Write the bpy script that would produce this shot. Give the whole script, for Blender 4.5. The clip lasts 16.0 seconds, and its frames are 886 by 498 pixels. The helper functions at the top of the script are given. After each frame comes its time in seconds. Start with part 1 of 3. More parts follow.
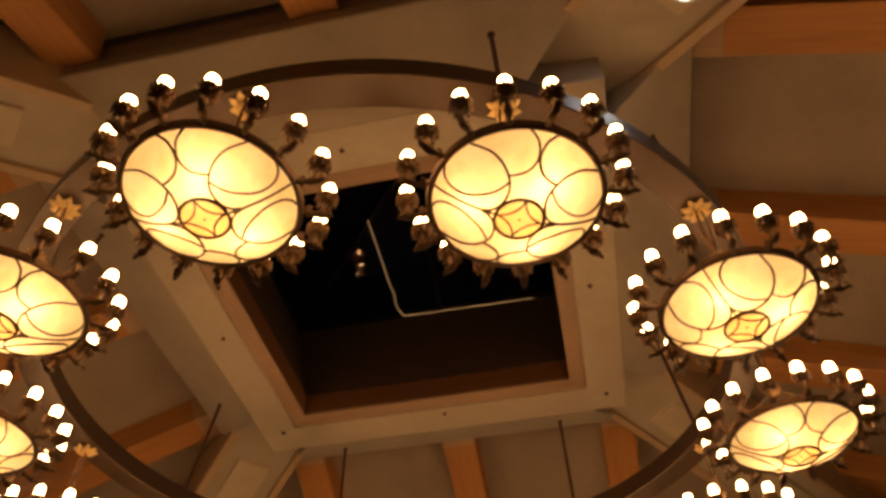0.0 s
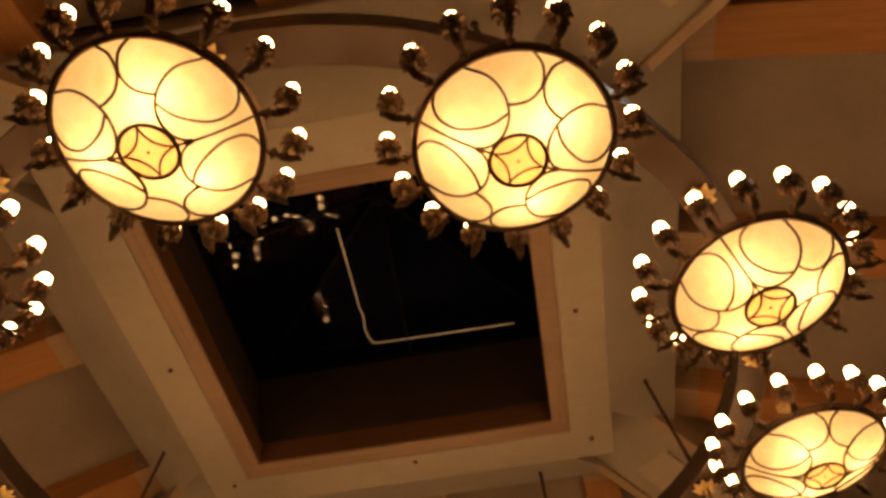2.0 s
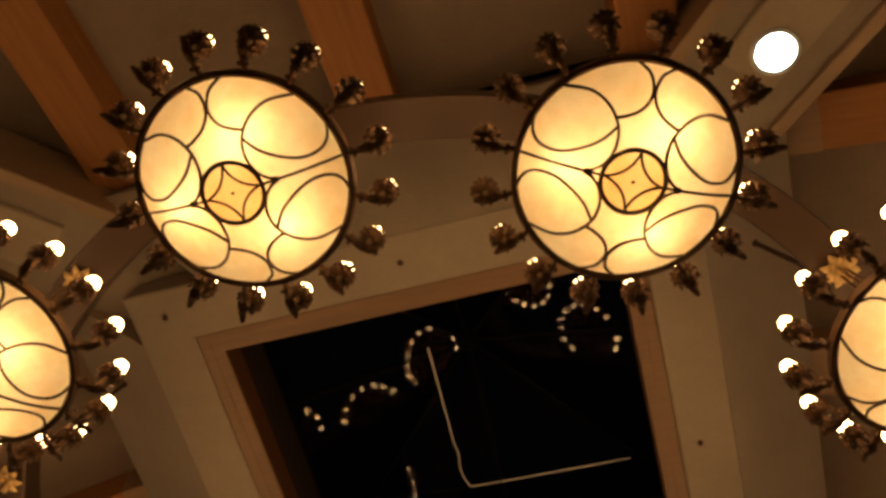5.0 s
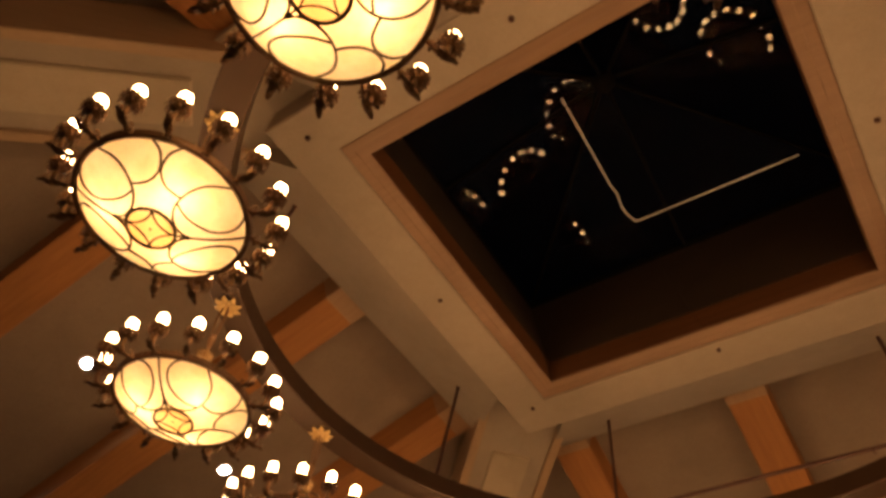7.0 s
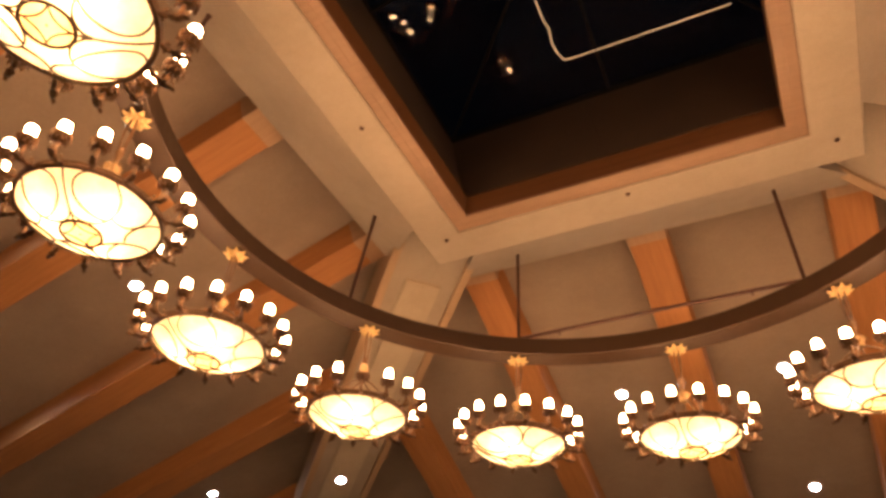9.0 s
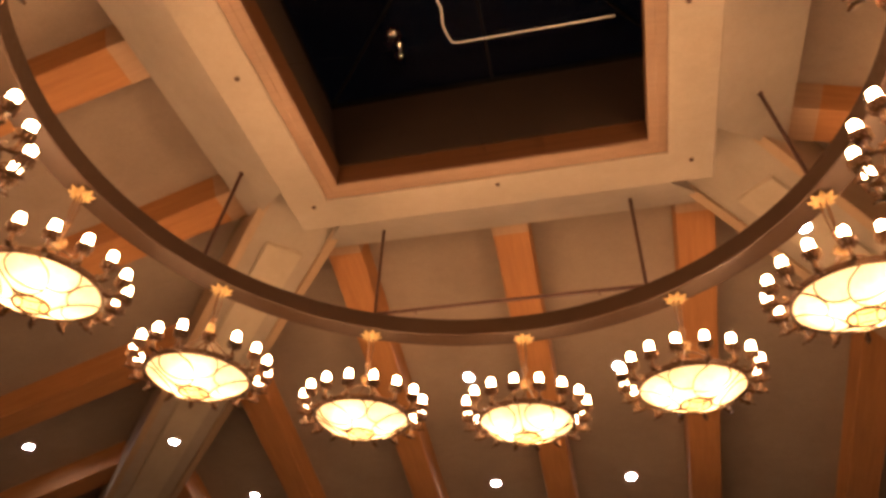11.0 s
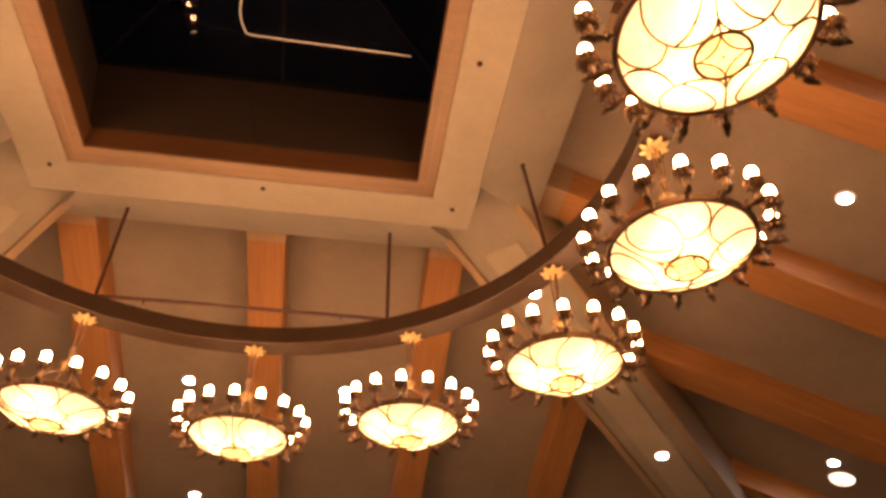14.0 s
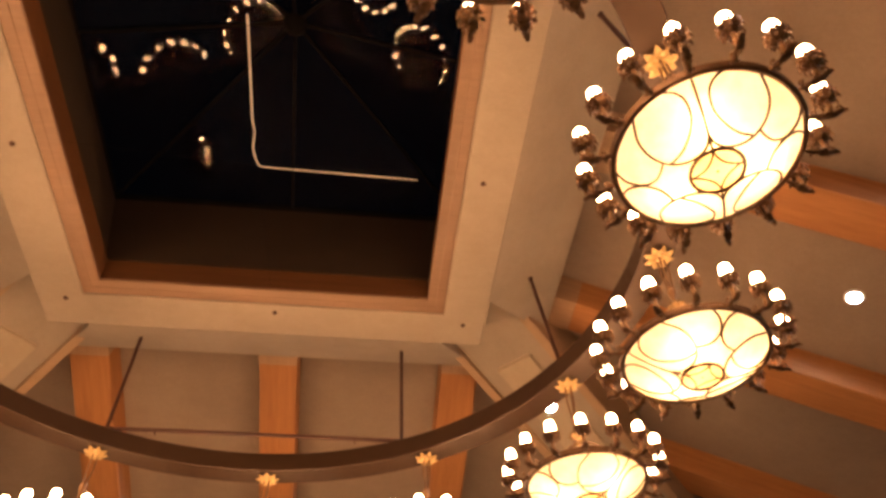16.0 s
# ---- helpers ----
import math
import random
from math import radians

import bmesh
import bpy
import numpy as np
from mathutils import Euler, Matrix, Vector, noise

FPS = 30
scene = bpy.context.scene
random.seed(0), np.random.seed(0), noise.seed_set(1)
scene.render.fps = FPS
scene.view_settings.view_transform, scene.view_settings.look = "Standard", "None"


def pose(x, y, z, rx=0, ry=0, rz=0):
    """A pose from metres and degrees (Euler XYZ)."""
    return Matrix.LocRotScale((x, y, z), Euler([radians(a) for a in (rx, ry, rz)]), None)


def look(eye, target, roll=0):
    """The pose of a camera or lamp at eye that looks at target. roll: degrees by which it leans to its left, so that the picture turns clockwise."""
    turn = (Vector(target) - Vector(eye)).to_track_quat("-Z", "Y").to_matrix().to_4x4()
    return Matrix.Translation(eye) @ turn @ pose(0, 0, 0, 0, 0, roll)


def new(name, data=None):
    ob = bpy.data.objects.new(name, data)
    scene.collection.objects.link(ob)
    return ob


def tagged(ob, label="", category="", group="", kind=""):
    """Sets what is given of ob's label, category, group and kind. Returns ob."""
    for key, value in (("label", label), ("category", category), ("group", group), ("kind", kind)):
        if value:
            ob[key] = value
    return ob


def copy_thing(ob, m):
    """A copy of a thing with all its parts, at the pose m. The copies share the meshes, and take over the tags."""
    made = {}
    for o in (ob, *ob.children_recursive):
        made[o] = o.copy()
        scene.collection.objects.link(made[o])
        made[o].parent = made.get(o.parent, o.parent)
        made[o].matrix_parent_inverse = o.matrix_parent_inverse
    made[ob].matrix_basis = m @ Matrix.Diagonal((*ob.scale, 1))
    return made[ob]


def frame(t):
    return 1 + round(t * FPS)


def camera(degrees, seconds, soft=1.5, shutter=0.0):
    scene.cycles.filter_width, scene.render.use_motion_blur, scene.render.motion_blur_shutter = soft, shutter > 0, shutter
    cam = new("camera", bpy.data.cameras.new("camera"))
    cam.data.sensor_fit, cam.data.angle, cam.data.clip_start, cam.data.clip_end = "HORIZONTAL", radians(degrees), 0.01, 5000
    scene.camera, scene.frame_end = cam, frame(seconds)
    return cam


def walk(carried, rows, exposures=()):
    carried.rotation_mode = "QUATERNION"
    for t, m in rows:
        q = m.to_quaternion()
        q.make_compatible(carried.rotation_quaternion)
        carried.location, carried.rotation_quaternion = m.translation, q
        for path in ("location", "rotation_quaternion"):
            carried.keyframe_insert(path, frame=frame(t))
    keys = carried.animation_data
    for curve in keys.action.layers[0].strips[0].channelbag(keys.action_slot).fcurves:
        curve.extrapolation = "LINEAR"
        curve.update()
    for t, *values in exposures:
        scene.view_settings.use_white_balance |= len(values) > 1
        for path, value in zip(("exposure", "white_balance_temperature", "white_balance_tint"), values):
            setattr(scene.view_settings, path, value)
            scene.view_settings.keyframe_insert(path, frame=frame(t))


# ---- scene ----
EXPOSURES = ((0.0, 0.10, 7350, 5), (1.5, 0.0, 7450, 5), (2.5, -0.04, 7050, 3), (3.5, -0.16, 6650, 0), (6.0, -0.60, 7000, -2), (6.6, -0.50, 7150, 4), (7.0, 0.14, 7000, 9), (7.5, 0.86, 6550, 11), (8.2, 1.49, 6200, 11), (10.5, 1.47, 6200, 13), (12.5, 1.53, 6800, 17), (14.5, 1.45, 6750, 18), (16.0, 1.34, 6400, 16))
cam = camera(63.05, 16.0, soft=3.2, shutter=0.35)
walk(cam, [
    (0.0, pose(1.347, -4.629, 1.556, 138.24, 0.49, 11.96)),
    (0.5, pose(1.309, -4.449, 1.546, 138.70, 0.65, 14.16)),
    (1.0, pose(1.260, -4.263, 1.568, 142.40, -0.65, 13.74)),
    (1.5, pose(1.144, -4.089, 1.579, 145.02, 2.49, 9.44)),
    (2.0, pose(1.109, -3.913, 1.576, 145.05, 2.36, 9.72)),
    (2.5, pose(1.089, -3.746, 1.598, 150.37, 1.28, 10.32)),
    (3.0, pose(1.011, -3.593, 1.595, 152.40, 0.39, 9.63)),
    (3.5, look((0.938, -3.485, 1.610), (0.766, -2.632, 3.411), -0.7)),
    (3.7, look((0.924, -3.423, 1.595), (0.733, -2.619, 3.416), 0.6)),
    (5.8, pose(0.897, -3.244, 1.624, 161.19, -3.47, 18.17)),
    (6.0, pose(0.901, -3.242, 1.629, 159.70, -3.69, 20.81)),
    (6.5, pose(0.881, -3.242, 1.625, 147.57, -5.69, 28.17)),
    (7.0, pose(0.925, -3.197, 1.592, 141.55, -5.32, 33.28)),
    (7.5, pose(0.886, -3.191, 1.594, 136.84, -4.57, 33.37)),
    (8.0, pose(0.895, -3.191, 1.591, 132.68, -3.55, 31.56)),
    (8.2, pose(0.899, -3.196, 1.581, 131.47, -3.30, 30.45)),
    (10.3, pose(0.907, -3.154, 1.589, 127.85, -2.94, 18.84)),
    (10.5, pose(0.907, -3.156, 1.592, 127.63, -2.64, 17.34)),
    (11.0, pose(0.915, -3.153, 1.594, 127.56, -2.09, 13.85)),
    (11.5, pose(0.944, -3.140, 1.589, 127.82, -1.35, 9.46)),
    (12.0, pose(0.953, -3.127, 1.593, 128.12, -1.34, 5.04)),
    (12.5, pose(0.947, -3.121, 1.587, 128.16, -0.97, 0.65)),
    (13.0, pose(0.947, -3.134, 1.592, 127.82, -1.11, -3.31)),
    (13.5, pose(0.961, -3.134, 1.603, 128.39, -0.70, -6.66)),
    (14.0, pose(0.967, -3.121, 1.643, 129.36, 0.00, -8.51)),
    (14.5, pose(0.979, -3.157, 1.616, 131.97, 0.35, -9.39)),
    (15.0, pose(0.965, -3.181, 1.628, 135.53, 1.01, -8.56)),
    (15.5, pose(0.943, -3.192, 1.625, 137.95, 1.31, -6.95)),
    (16.0, pose(0.944, -3.178, 1.629, 138.34, 1.32, -6.34)),
], exposures=EXPOSURES)

# ---- world and light ----
world = bpy.data.worlds.new("night")
scene.world = world
world.use_nodes = True
world.node_tree.nodes["Background"].inputs[0].default_value = (0.010, 0.012, 0.020, 1)
world.node_tree.nodes["Background"].inputs[1].default_value = 0.02

BOWL_LIGHT = (1.0, 0.60, 0.275)
BOWL_WATTS = 3.4
BULB_GLOW = 28.0
DOWN_GLOW = 170.0

# ---- plan, in metres ----
SLOPE = 0.366              # fall of the four roof slopes
Z_BEAM = 6.160             # underside of the square beam frame
A_IN, A_FLAT, A_OUT = 1.59, 1.985, 2.67
Z_OUT = 6.46
RAFTER_STEP, RAFTER_W = 1.92, 0.39
REACH = 9.0                # from the centre to the walls
RING_X, RING_Y = 0.018, -0.115
RING_Z, RING_IN, RING_OUT, RING_H = 5.042, 2.625, 2.835, 0.17
Z_LINER, A_LINER = 6.45, 1.46      # foot of the shaft, which widens upwards
Z_WALL, A_WALL = 7.78, 1.85        # its top
Z_GLASS, Z_APEX = 7.87, 8.46


def rafter_z(d):
    return 6.60 - SLOPE * (d - 2.72)


def panel_z(d):
    return 6.95 - SLOPE * (d - 2.72)


# ---- materials ----
def nodes_of(name):
    m = bpy.data.materials.new(name)
    m.use_nodes = True
    return m, m.node_tree.nodes, m.node_tree.links, m.node_tree.nodes["Principled BSDF"]


def coords(n, l, kind="Object", scale=(1, 1, 1)):
    tc, mp = n.new("ShaderNodeTexCoord"), n.new("ShaderNodeMapping")
    mp.inputs["Scale"].default_value = scale
    l.new(tc.outputs[kind], mp.inputs[0])
    return mp.outputs[0]


def noise_of(n, l, vec, scale, detail=4.0, rough=0.6):
    t = n.new("ShaderNodeTexNoise")
    t.inputs["Scale"].default_value, t.inputs["Detail"].default_value, t.inputs["Roughness"].default_value = scale, detail, rough
    l.new(vec, t.inputs["Vector"])
    return t.outputs["Fac"]


def ramp_of(n, l, fac, stops):
    r = n.new("ShaderNodeValToRGB")
    while len(r.color_ramp.elements) < len(stops):
        r.color_ramp.elements.new(0.5)
    for e, (p, c) in zip(r.color_ramp.elements, stops):
        e.position, e.color = p, (*c, 1)
    l.new(fac, r.inputs[0])
    return r.outputs[0]


def mix_of(n, l, a, b, fac, mode="MULTIPLY"):
    m = n.new("ShaderNodeMix")
    m.data_type, m.blend_type = "RGBA", mode
    if isinstance(fac, float):
        m.inputs[0].default_value = fac
    else:
        l.new(fac, m.inputs[0])
    l.new(a, m.inputs[6])
    l.new(b, m.inputs[7])
    return m.outputs[2]


def bump_of(n, l, bsdf, height, strength, distance=0.01):
    b = n.new("ShaderNodeBump")
    b.inputs["Strength"].default_value, b.inputs["Distance"].default_value = strength, distance
    l.new(height, b.inputs["Height"])
    l.new(b.outputs[0], bsdf.inputs["Normal"])


def plaster(name, dark, light, rough=0.85, grain=60.0, bump=0.25):
    m, n, l, p = nodes_of(name)
    v = coords(n, l)
    big, fine = noise_of(n, l, v, 1.1, 5.0), noise_of(n, l, v, grain, 3.0)
    c = ramp_of(n, l, big, ((0.3, dark), (0.7, light)))
    f = ramp_of(n, l, fine, ((0.2, (0.86, 0.86, 0.86)), (0.8, (1, 1, 1))))
    trowel = noise_of(n, l, coords(n, l, scale=(1.0, 1.6, 1.0)), 6.5, 4.0, 0.7)
    t = ramp_of(n, l, trowel, ((0.30, (0.935, 0.925, 0.915)), (0.65, (1, 1, 1))))
    l.new(mix_of(n, l, mix_of(n, l, c, f, 1.0), t, 1.0), p.inputs["Base Color"])
    p.inputs["Roughness"].default_value = rough
    bump_of(n, l, p, mix_of(n, l, fine, trowel, 0.5, "MIX"), bump, 0.006)
    return m


def timber(name, dark, light, rough=0.55):
    """Grain runs along the local x axis."""
    m, n, l, p = nodes_of(name)
    v = coords(n, l, scale=(0.6, 9.0, 9.0))
    grain = noise_of(n, l, v, 2.2, 6.0, 0.65)
    fine = noise_of(n, l, coords(n, l, scale=(3.0, 90.0, 90.0)), 1.6, 3.0)
    tone = noise_of(n, l, coords(n, l, scale=(0.5, 0.8, 0.8)), 1.0, 2.0)
    c = ramp_of(n, l, grain, ((0.28, dark), (0.72, light)))
    f = ramp_of(n, l, fine, ((0.25, (0.86, 0.84, 0.82)), (0.7, (1, 1, 1))))
    t = ramp_of(n, l, tone, ((0.3, (0.80, 0.78, 0.76)), (0.7, (1, 1, 1))))
    l.new(mix_of(n, l, mix_of(n, l, c, f, 1.0), t, 1.0), p.inputs["Base Color"])
    p.inputs["Roughness"].default_value = rough
    bump_of(n, l, p, fine, 0.3, 0.003)
    return m


def metal(name, dark, light, rough=0.4, metallic=0.9, scale=14.0, bump=0.2):
    m, n, l, p = nodes_of(name)
    v = coords(n, l)
    a, b = noise_of(n, l, v, scale, 5.0), noise_of(n, l, v, scale * 8, 3.0)
    l.new(ramp_of(n, l, a, ((0.3, dark), (0.72, light))), p.inputs["Base Color"])
    r = ramp_of(n, l, b, ((0.2, (rough * 0.75,) * 3), (0.8, (min(1, rough * 1.3),) * 3)))
    l.new(r, p.inputs["Roughness"])
    p.inputs["Metallic"].default_value = metallic
    bump_of(n, l, p, b, bump, 0.003)
    return m


M_BEAM = plaster("cream_plaster", (0.335, 0.258, 0.192), (0.405, 0.315, 0.238))
M_PANEL = plaster("taupe_plaster", (0.272, 0.190, 0.134), (0.338, 0.243, 0.174), grain=35.0)
M_HIP = plaster("grey_plaster", (0.425, 0.325, 0.228), (0.500, 0.388, 0.276))
# near-black brown: the shade up the shaft is put into the wall colour
M_SHAFT = plaster("shaded_shaft_plaster", (0.035, 0.0165, 0.0073), (0.050, 0.023, 0.0105))
M_WALL = plaster("wall_plaster", (0.42, 0.36, 0.28), (0.5, 0.43, 0.34))
M_FLOOR = plaster("floor_stone", (0.10, 0.072, 0.050), (0.17, 0.130, 0.094), rough=0.45, grain=18.0)
M_RAFTER = timber("rafter_timber", (0.36, 0.143, 0.043), (0.50, 0.212, 0.066), 0.74)
M_TRIM = timber("trim_timber", (0.265, 0.152, 0.088), (0.325, 0.190, 0.114))
M_END = timber("end_block_timber", (0.37, 0.215, 0.118), (0.46, 0.275, 0.155))
# darker than the trim: the recess's lack of light is painted into this timber
M_LINER = timber("shaded_liner_timber", (0.105, 0.036, 0.010), (0.145, 0.052, 0.016))
M_BOARD = timber("edge_board_timber", (0.40, 0.255, 0.15), (0.48, 0.315, 0.19))
M_BLACK = plaster("black_paint", (0.005, 0.004, 0.004), (0.009, 0.008, 0.008), rough=0.9)
M_BLACK.node_tree.nodes["Principled BSDF"].inputs["Specular IOR Level"].default_value = 0.12
M_BRONZE = metal("dark_bronze", (0.115, 0.057, 0.025), (0.21, 0.110, 0.050), 0.44, 0.5, 9.0)
M_RING = metal("brushed_bronze", (0.044, 0.020, 0.009), (0.058, 0.028, 0.012), 0.42, 0.5, 2.5, 0.02)
lacquer = M_RING.node_tree.nodes["Principled BSDF"]
lacquer.inputs["Coat Weight"].default_value, lacquer.inputs["Coat Roughness"].default_value = 0.16, 0.38
M_LEAF = metal("aged_bronze_leaf", (0.085, 0.042, 0.020), (0.25, 0.132, 0.060), 0.48, 0.7, 40.0, 0.5)
M_LEAD = metal("dark_leading", (0.075, 0.040, 0.016), (0.125, 0.070, 0.030), 0.6, 0.3, 30.0)
M_GOLD = metal("gilded_metal", (0.42, 0.27, 0.10), (0.68, 0.47, 0.22), 0.45, 0.6, 40.0, 0.5)
M_DULL = metal("dull_brass", (0.16, 0.09, 0.035), (0.34, 0.20, 0.08), 0.5, 0.6, 40.0, 0.5)
M_STEEL = metal("blackened_steel", (0.052, 0.019, 0.010), (0.085, 0.031, 0.016), 0.6, 0.35, 20.0)
M_CORD = plaster("white_cord", (0.60, 0.56, 0.50), (0.72, 0.68, 0.61), grain=400.0)
M_WHITE = plaster("white_enamel", (0.70, 0.68, 0.64), (0.78, 0.76, 0.72), rough=0.4)


def bowl_glass(name, stops):
    m, n, l, p = nodes_of(name)
    out = n["Material Output"]
    v = coords(n, l)
    a, b = noise_of(n, l, v, 5.0, 4.0, 0.55), noise_of(n, l, v, 22.0, 3.0)
    c = ramp_of(n, l, a, stops)
    f = ramp_of(n, l, b, ((0.2, (0.90, 0.88, 0.84)), (0.7, (1, 1, 1))))
    col = mix_of(n, l, c, f, 1.0)
    tr = n.new("ShaderNodeBsdfTranslucent")
    l.new(col, tr.inputs[0])
    l.new(col, p.inputs["Base Color"])
    p.inputs["Roughness"].default_value = 0.35
    mx = n.new("ShaderNodeMixShader")
    mx.inputs[0].default_value = 0.92
    l.new(p.outputs[0], mx.inputs[1])
    l.new(tr.outputs[0], mx.inputs[2])
    l.new(mx.outputs[0], out.inputs[0])
    return m


def glowing(name, colour, strength):
    m, n, l, p = nodes_of(name)
    p.inputs["Base Color"].default_value = (0.9, 0.88, 0.82, 1)
    p.inputs["Emission Color"].default_value = (*colour, 1)
    p.inputs["Emission Strength"].default_value = strength
    return m


def pane_glass():
    m, n, l, p = nodes_of("window_glass")
    p.inputs["Base Color"].default_value = (0.85, 0.9, 0.9, 1)
    p.inputs["Transmission Weight"].default_value = 1.0
    p.inputs["Roughness"].default_value = 0.0
    p.inputs["IOR"].default_value = 1.31
    return m


M_BOWL = bowl_glass("alabaster_glass", ((0.30, (0.92, 0.70, 0.44)), (0.55, (0.97, 0.86, 0.66)), (0.8, (1.0, 0.95, 0.82))))
M_AMBER = bowl_glass("amber_glass", ((0.30, (0.89, 0.72, 0.50)), (0.55, (0.93, 0.78, 0.58)), (0.8, (0.96, 0.84, 0.68))))
M_UNLIT = bowl_glass("unlit_bulb_glass", ((0.30, (0.60, 0.46, 0.28)), (0.55, (0.70, 0.56, 0.38)), (0.8, (0.80, 0.68, 0.50))))
M_BULB = glowing("frosted_bulb", (1.0, 0.58, 0.27), BULB_GLOW)
M_DOWN = glowing("cool_lamp", (0.86, 0.93, 1.0), DOWN_GLOW)
M_FLOOD = glowing("cool_flood_lamp", (0.80, 0.89, 1.0), 48.0)
M_SHADE = glowing("bright_patch_glow", (1.0, 0.72, 0.52), 0.9)
M_PANE = pane_glass()


# ---- mesh helpers ----
def part(name, bm, material, parent=None, label="", smooth=True):
    me = bpy.data.meshes.new(name)
    bmesh.ops.recalc_face_normals(bm, faces=bm.faces)
    for f in bm.faces:
        f.smooth = smooth
    bm.to_mesh(me)
    bm.free()
    me.materials.append(material)
    ob = new(name, me)
    if smooth:
        me.set_sharp_from_angle(angle=radians(38))
    if parent:
        ob.parent = parent
    if label:
        ob["label"] = label
    return ob


def shared(name, me, parent, m=None):
    ob = new(name, me)
    ob.parent = parent
    if m is not None:
        ob.matrix_local = m
    return ob


def add_box(bm, lo, hi, m=None, bevel=0.0):
    lo, hi = Vector(lo), Vector(hi)
    r = bmesh.ops.create_cube(bm, size=1, matrix=Matrix.Translation((lo + hi) / 2) @ Matrix.Diagonal((*(hi - lo), 1)))
    vs = r["verts"]
    if bevel:
        es = {e for v in vs for e in v.link_edges}
        q = bmesh.ops.bevel(bm, geom=list(es), offset=bevel, segments=2, affect="EDGES", profile=0.5)
        vs = q["verts"]
    if m is not None:
        bmesh.ops.transform(bm, matrix=m, verts=list({v for v in bm.verts if v in set(vs)}))
    return bm


def add_lathe(bm, profile, seg=24, lobes=0, depth=0.0, centre=(0, 0, 0), closed=False):
    """Turns (r, z) pairs round the z axis; with lobes, r swells by depth at each lobe, more towards the end of the profile."""
    rings = []
    for k, (r, z) in enumerate(profile):
        w = depth * k / max(1, len(profile) - 1)
        ring = []
        for i in range(seg):
            a = 2 * math.pi * i / seg
            rr = r * (1 + w * abs(math.cos(lobes * a / 2)) - w * 0.5) if lobes else r
            ring.append(bm.verts.new((centre[0] + rr * math.cos(a), centre[1] + rr * math.sin(a), centre[2] + z)))
        rings.append(ring)
    pairs = list(zip(rings, rings[1:])) + ([(rings[-1], rings[0])] if closed else [])
    for a, b in pairs:
        for i in range(seg):
            bm.faces.new((a[i], a[(i + 1) % seg], b[(i + 1) % seg], b[i]))
    if not closed:
        for ring, (r, z) in ((rings[0], profile[0]), (rings[-1], profile[-1])):
            if r < 0.02:
                bm.faces.new(ring)
    return bm


def add_tube(bm, pts, radii, seg=8, closed=False):
    """A round bar through the points, of one radius or of one for each point."""
    pts = [Vector(p) for p in pts]
    if not hasattr(radii, "__len__"):
        radii = [radii] * len(pts)
    rings, side, count = [], None, len(pts)
    for i, p in enumerate(pts):
        if closed:
            t = (pts[(i + 1) % count] - pts[i - 1]).normalized()
        else:
            t = (pts[min(i + 1, count - 1)] - pts[max(i - 1, 0)]).normalized()
        if side is None:
            side = t.orthogonal().normalized()
        side = (side - t * side.dot(t)).normalized()
        up = t.cross(side)
        rings.append([bm.verts.new(p + radii[i] * (math.cos(2 * math.pi * j / seg) * side + math.sin(2 * math.pi * j / seg) * up)) for j in range(seg)])
    for a, b in list(zip(rings, rings[1:])) + ([(rings[-1], rings[0])] if closed else []):
        for j in range(seg):
            bm.faces.new((a[j], a[(j + 1) % seg], b[(j + 1) % seg], b[j]))
    if not closed:
        bm.faces.new(rings[0])
        bm.faces.new(rings[-1])
    return bm


def add_leaf(bm, pts, widths, thick=0.003, cup=0.25):
    """A leaf along the points, of those half widths, curled across, with thickness."""
    pts = [Vector(p) for p in pts]
    rows = []
    for i, p in enumerate(pts):
        t = (pts[min(i + 1, len(pts) - 1)] - pts[max(i - 1, 0)]).normalized()
        side = t.cross(Vector((0, 0, 1)))
        side = side.normalized() if side.length > 1e-4 else Vector((0, 1, 0))
        nrm = side.cross(t)
        w = widths[i]
        rows.append([[bm.verts.new(p + side * w * k + nrm * (cup * w * abs(k) + o)) for k in (-1, -0.5, 0, 0.5, 1)] for o in (0, thick)])
    for a, b in zip(rows, rows[1:]):
        for s in (0, 1):
            for k in range(4):
                bm.faces.new((a[s][k], a[s][k + 1], b[s][k + 1], b[s][k]))
        for k in (0, 4):
            bm.faces.new((a[0][k], b[0][k], b[1][k], a[1][k]))
    for r in (rows[0], rows[-1]):
        for k in range(4):
            bm.faces.new((r[0][k], r[0][k + 1], r[1][k + 1], r[1][k]))
    return bm


def empty(name, m=None):
    ob = new(name)
    ob.empty_display_size = 0.1
    if m is not None:
        ob.matrix_basis = m
    return ob


def square_sweep(bm, profile):
    """Sweeps a closed profile of (half width, z) round a square, mitred at the corners."""
    loops = []
    for sx, sy in ((-1, -1), (1, -1), (1, 1), (-1, 1)):
        loops.append([bm.verts.new((sx * h, sy * h, z)) for h, z in profile])
    k = len(profile)
    for i in range(4):
        a, b = loops[i], loops[(i + 1) % 4]
        for j in range(k):
            bm.faces.new((a[j], a[(j + 1) % k], b[(j + 1) % k], b[j]))
    return bm


QUARTERS = [pose(0, 0, 0, 0, 0, 90 * k) for k in range(4)]

# ---- large structure ----
bm = add_box(bmesh.new(), (-REACH - 0.3, -REACH - 0.3, -0.2), (REACH + 0.3, REACH + 0.3, 0))
tagged(part("floor", bm, M_FLOOR, smooth=False), "brown polished stone floor of the hall", "floor", kind="structure")
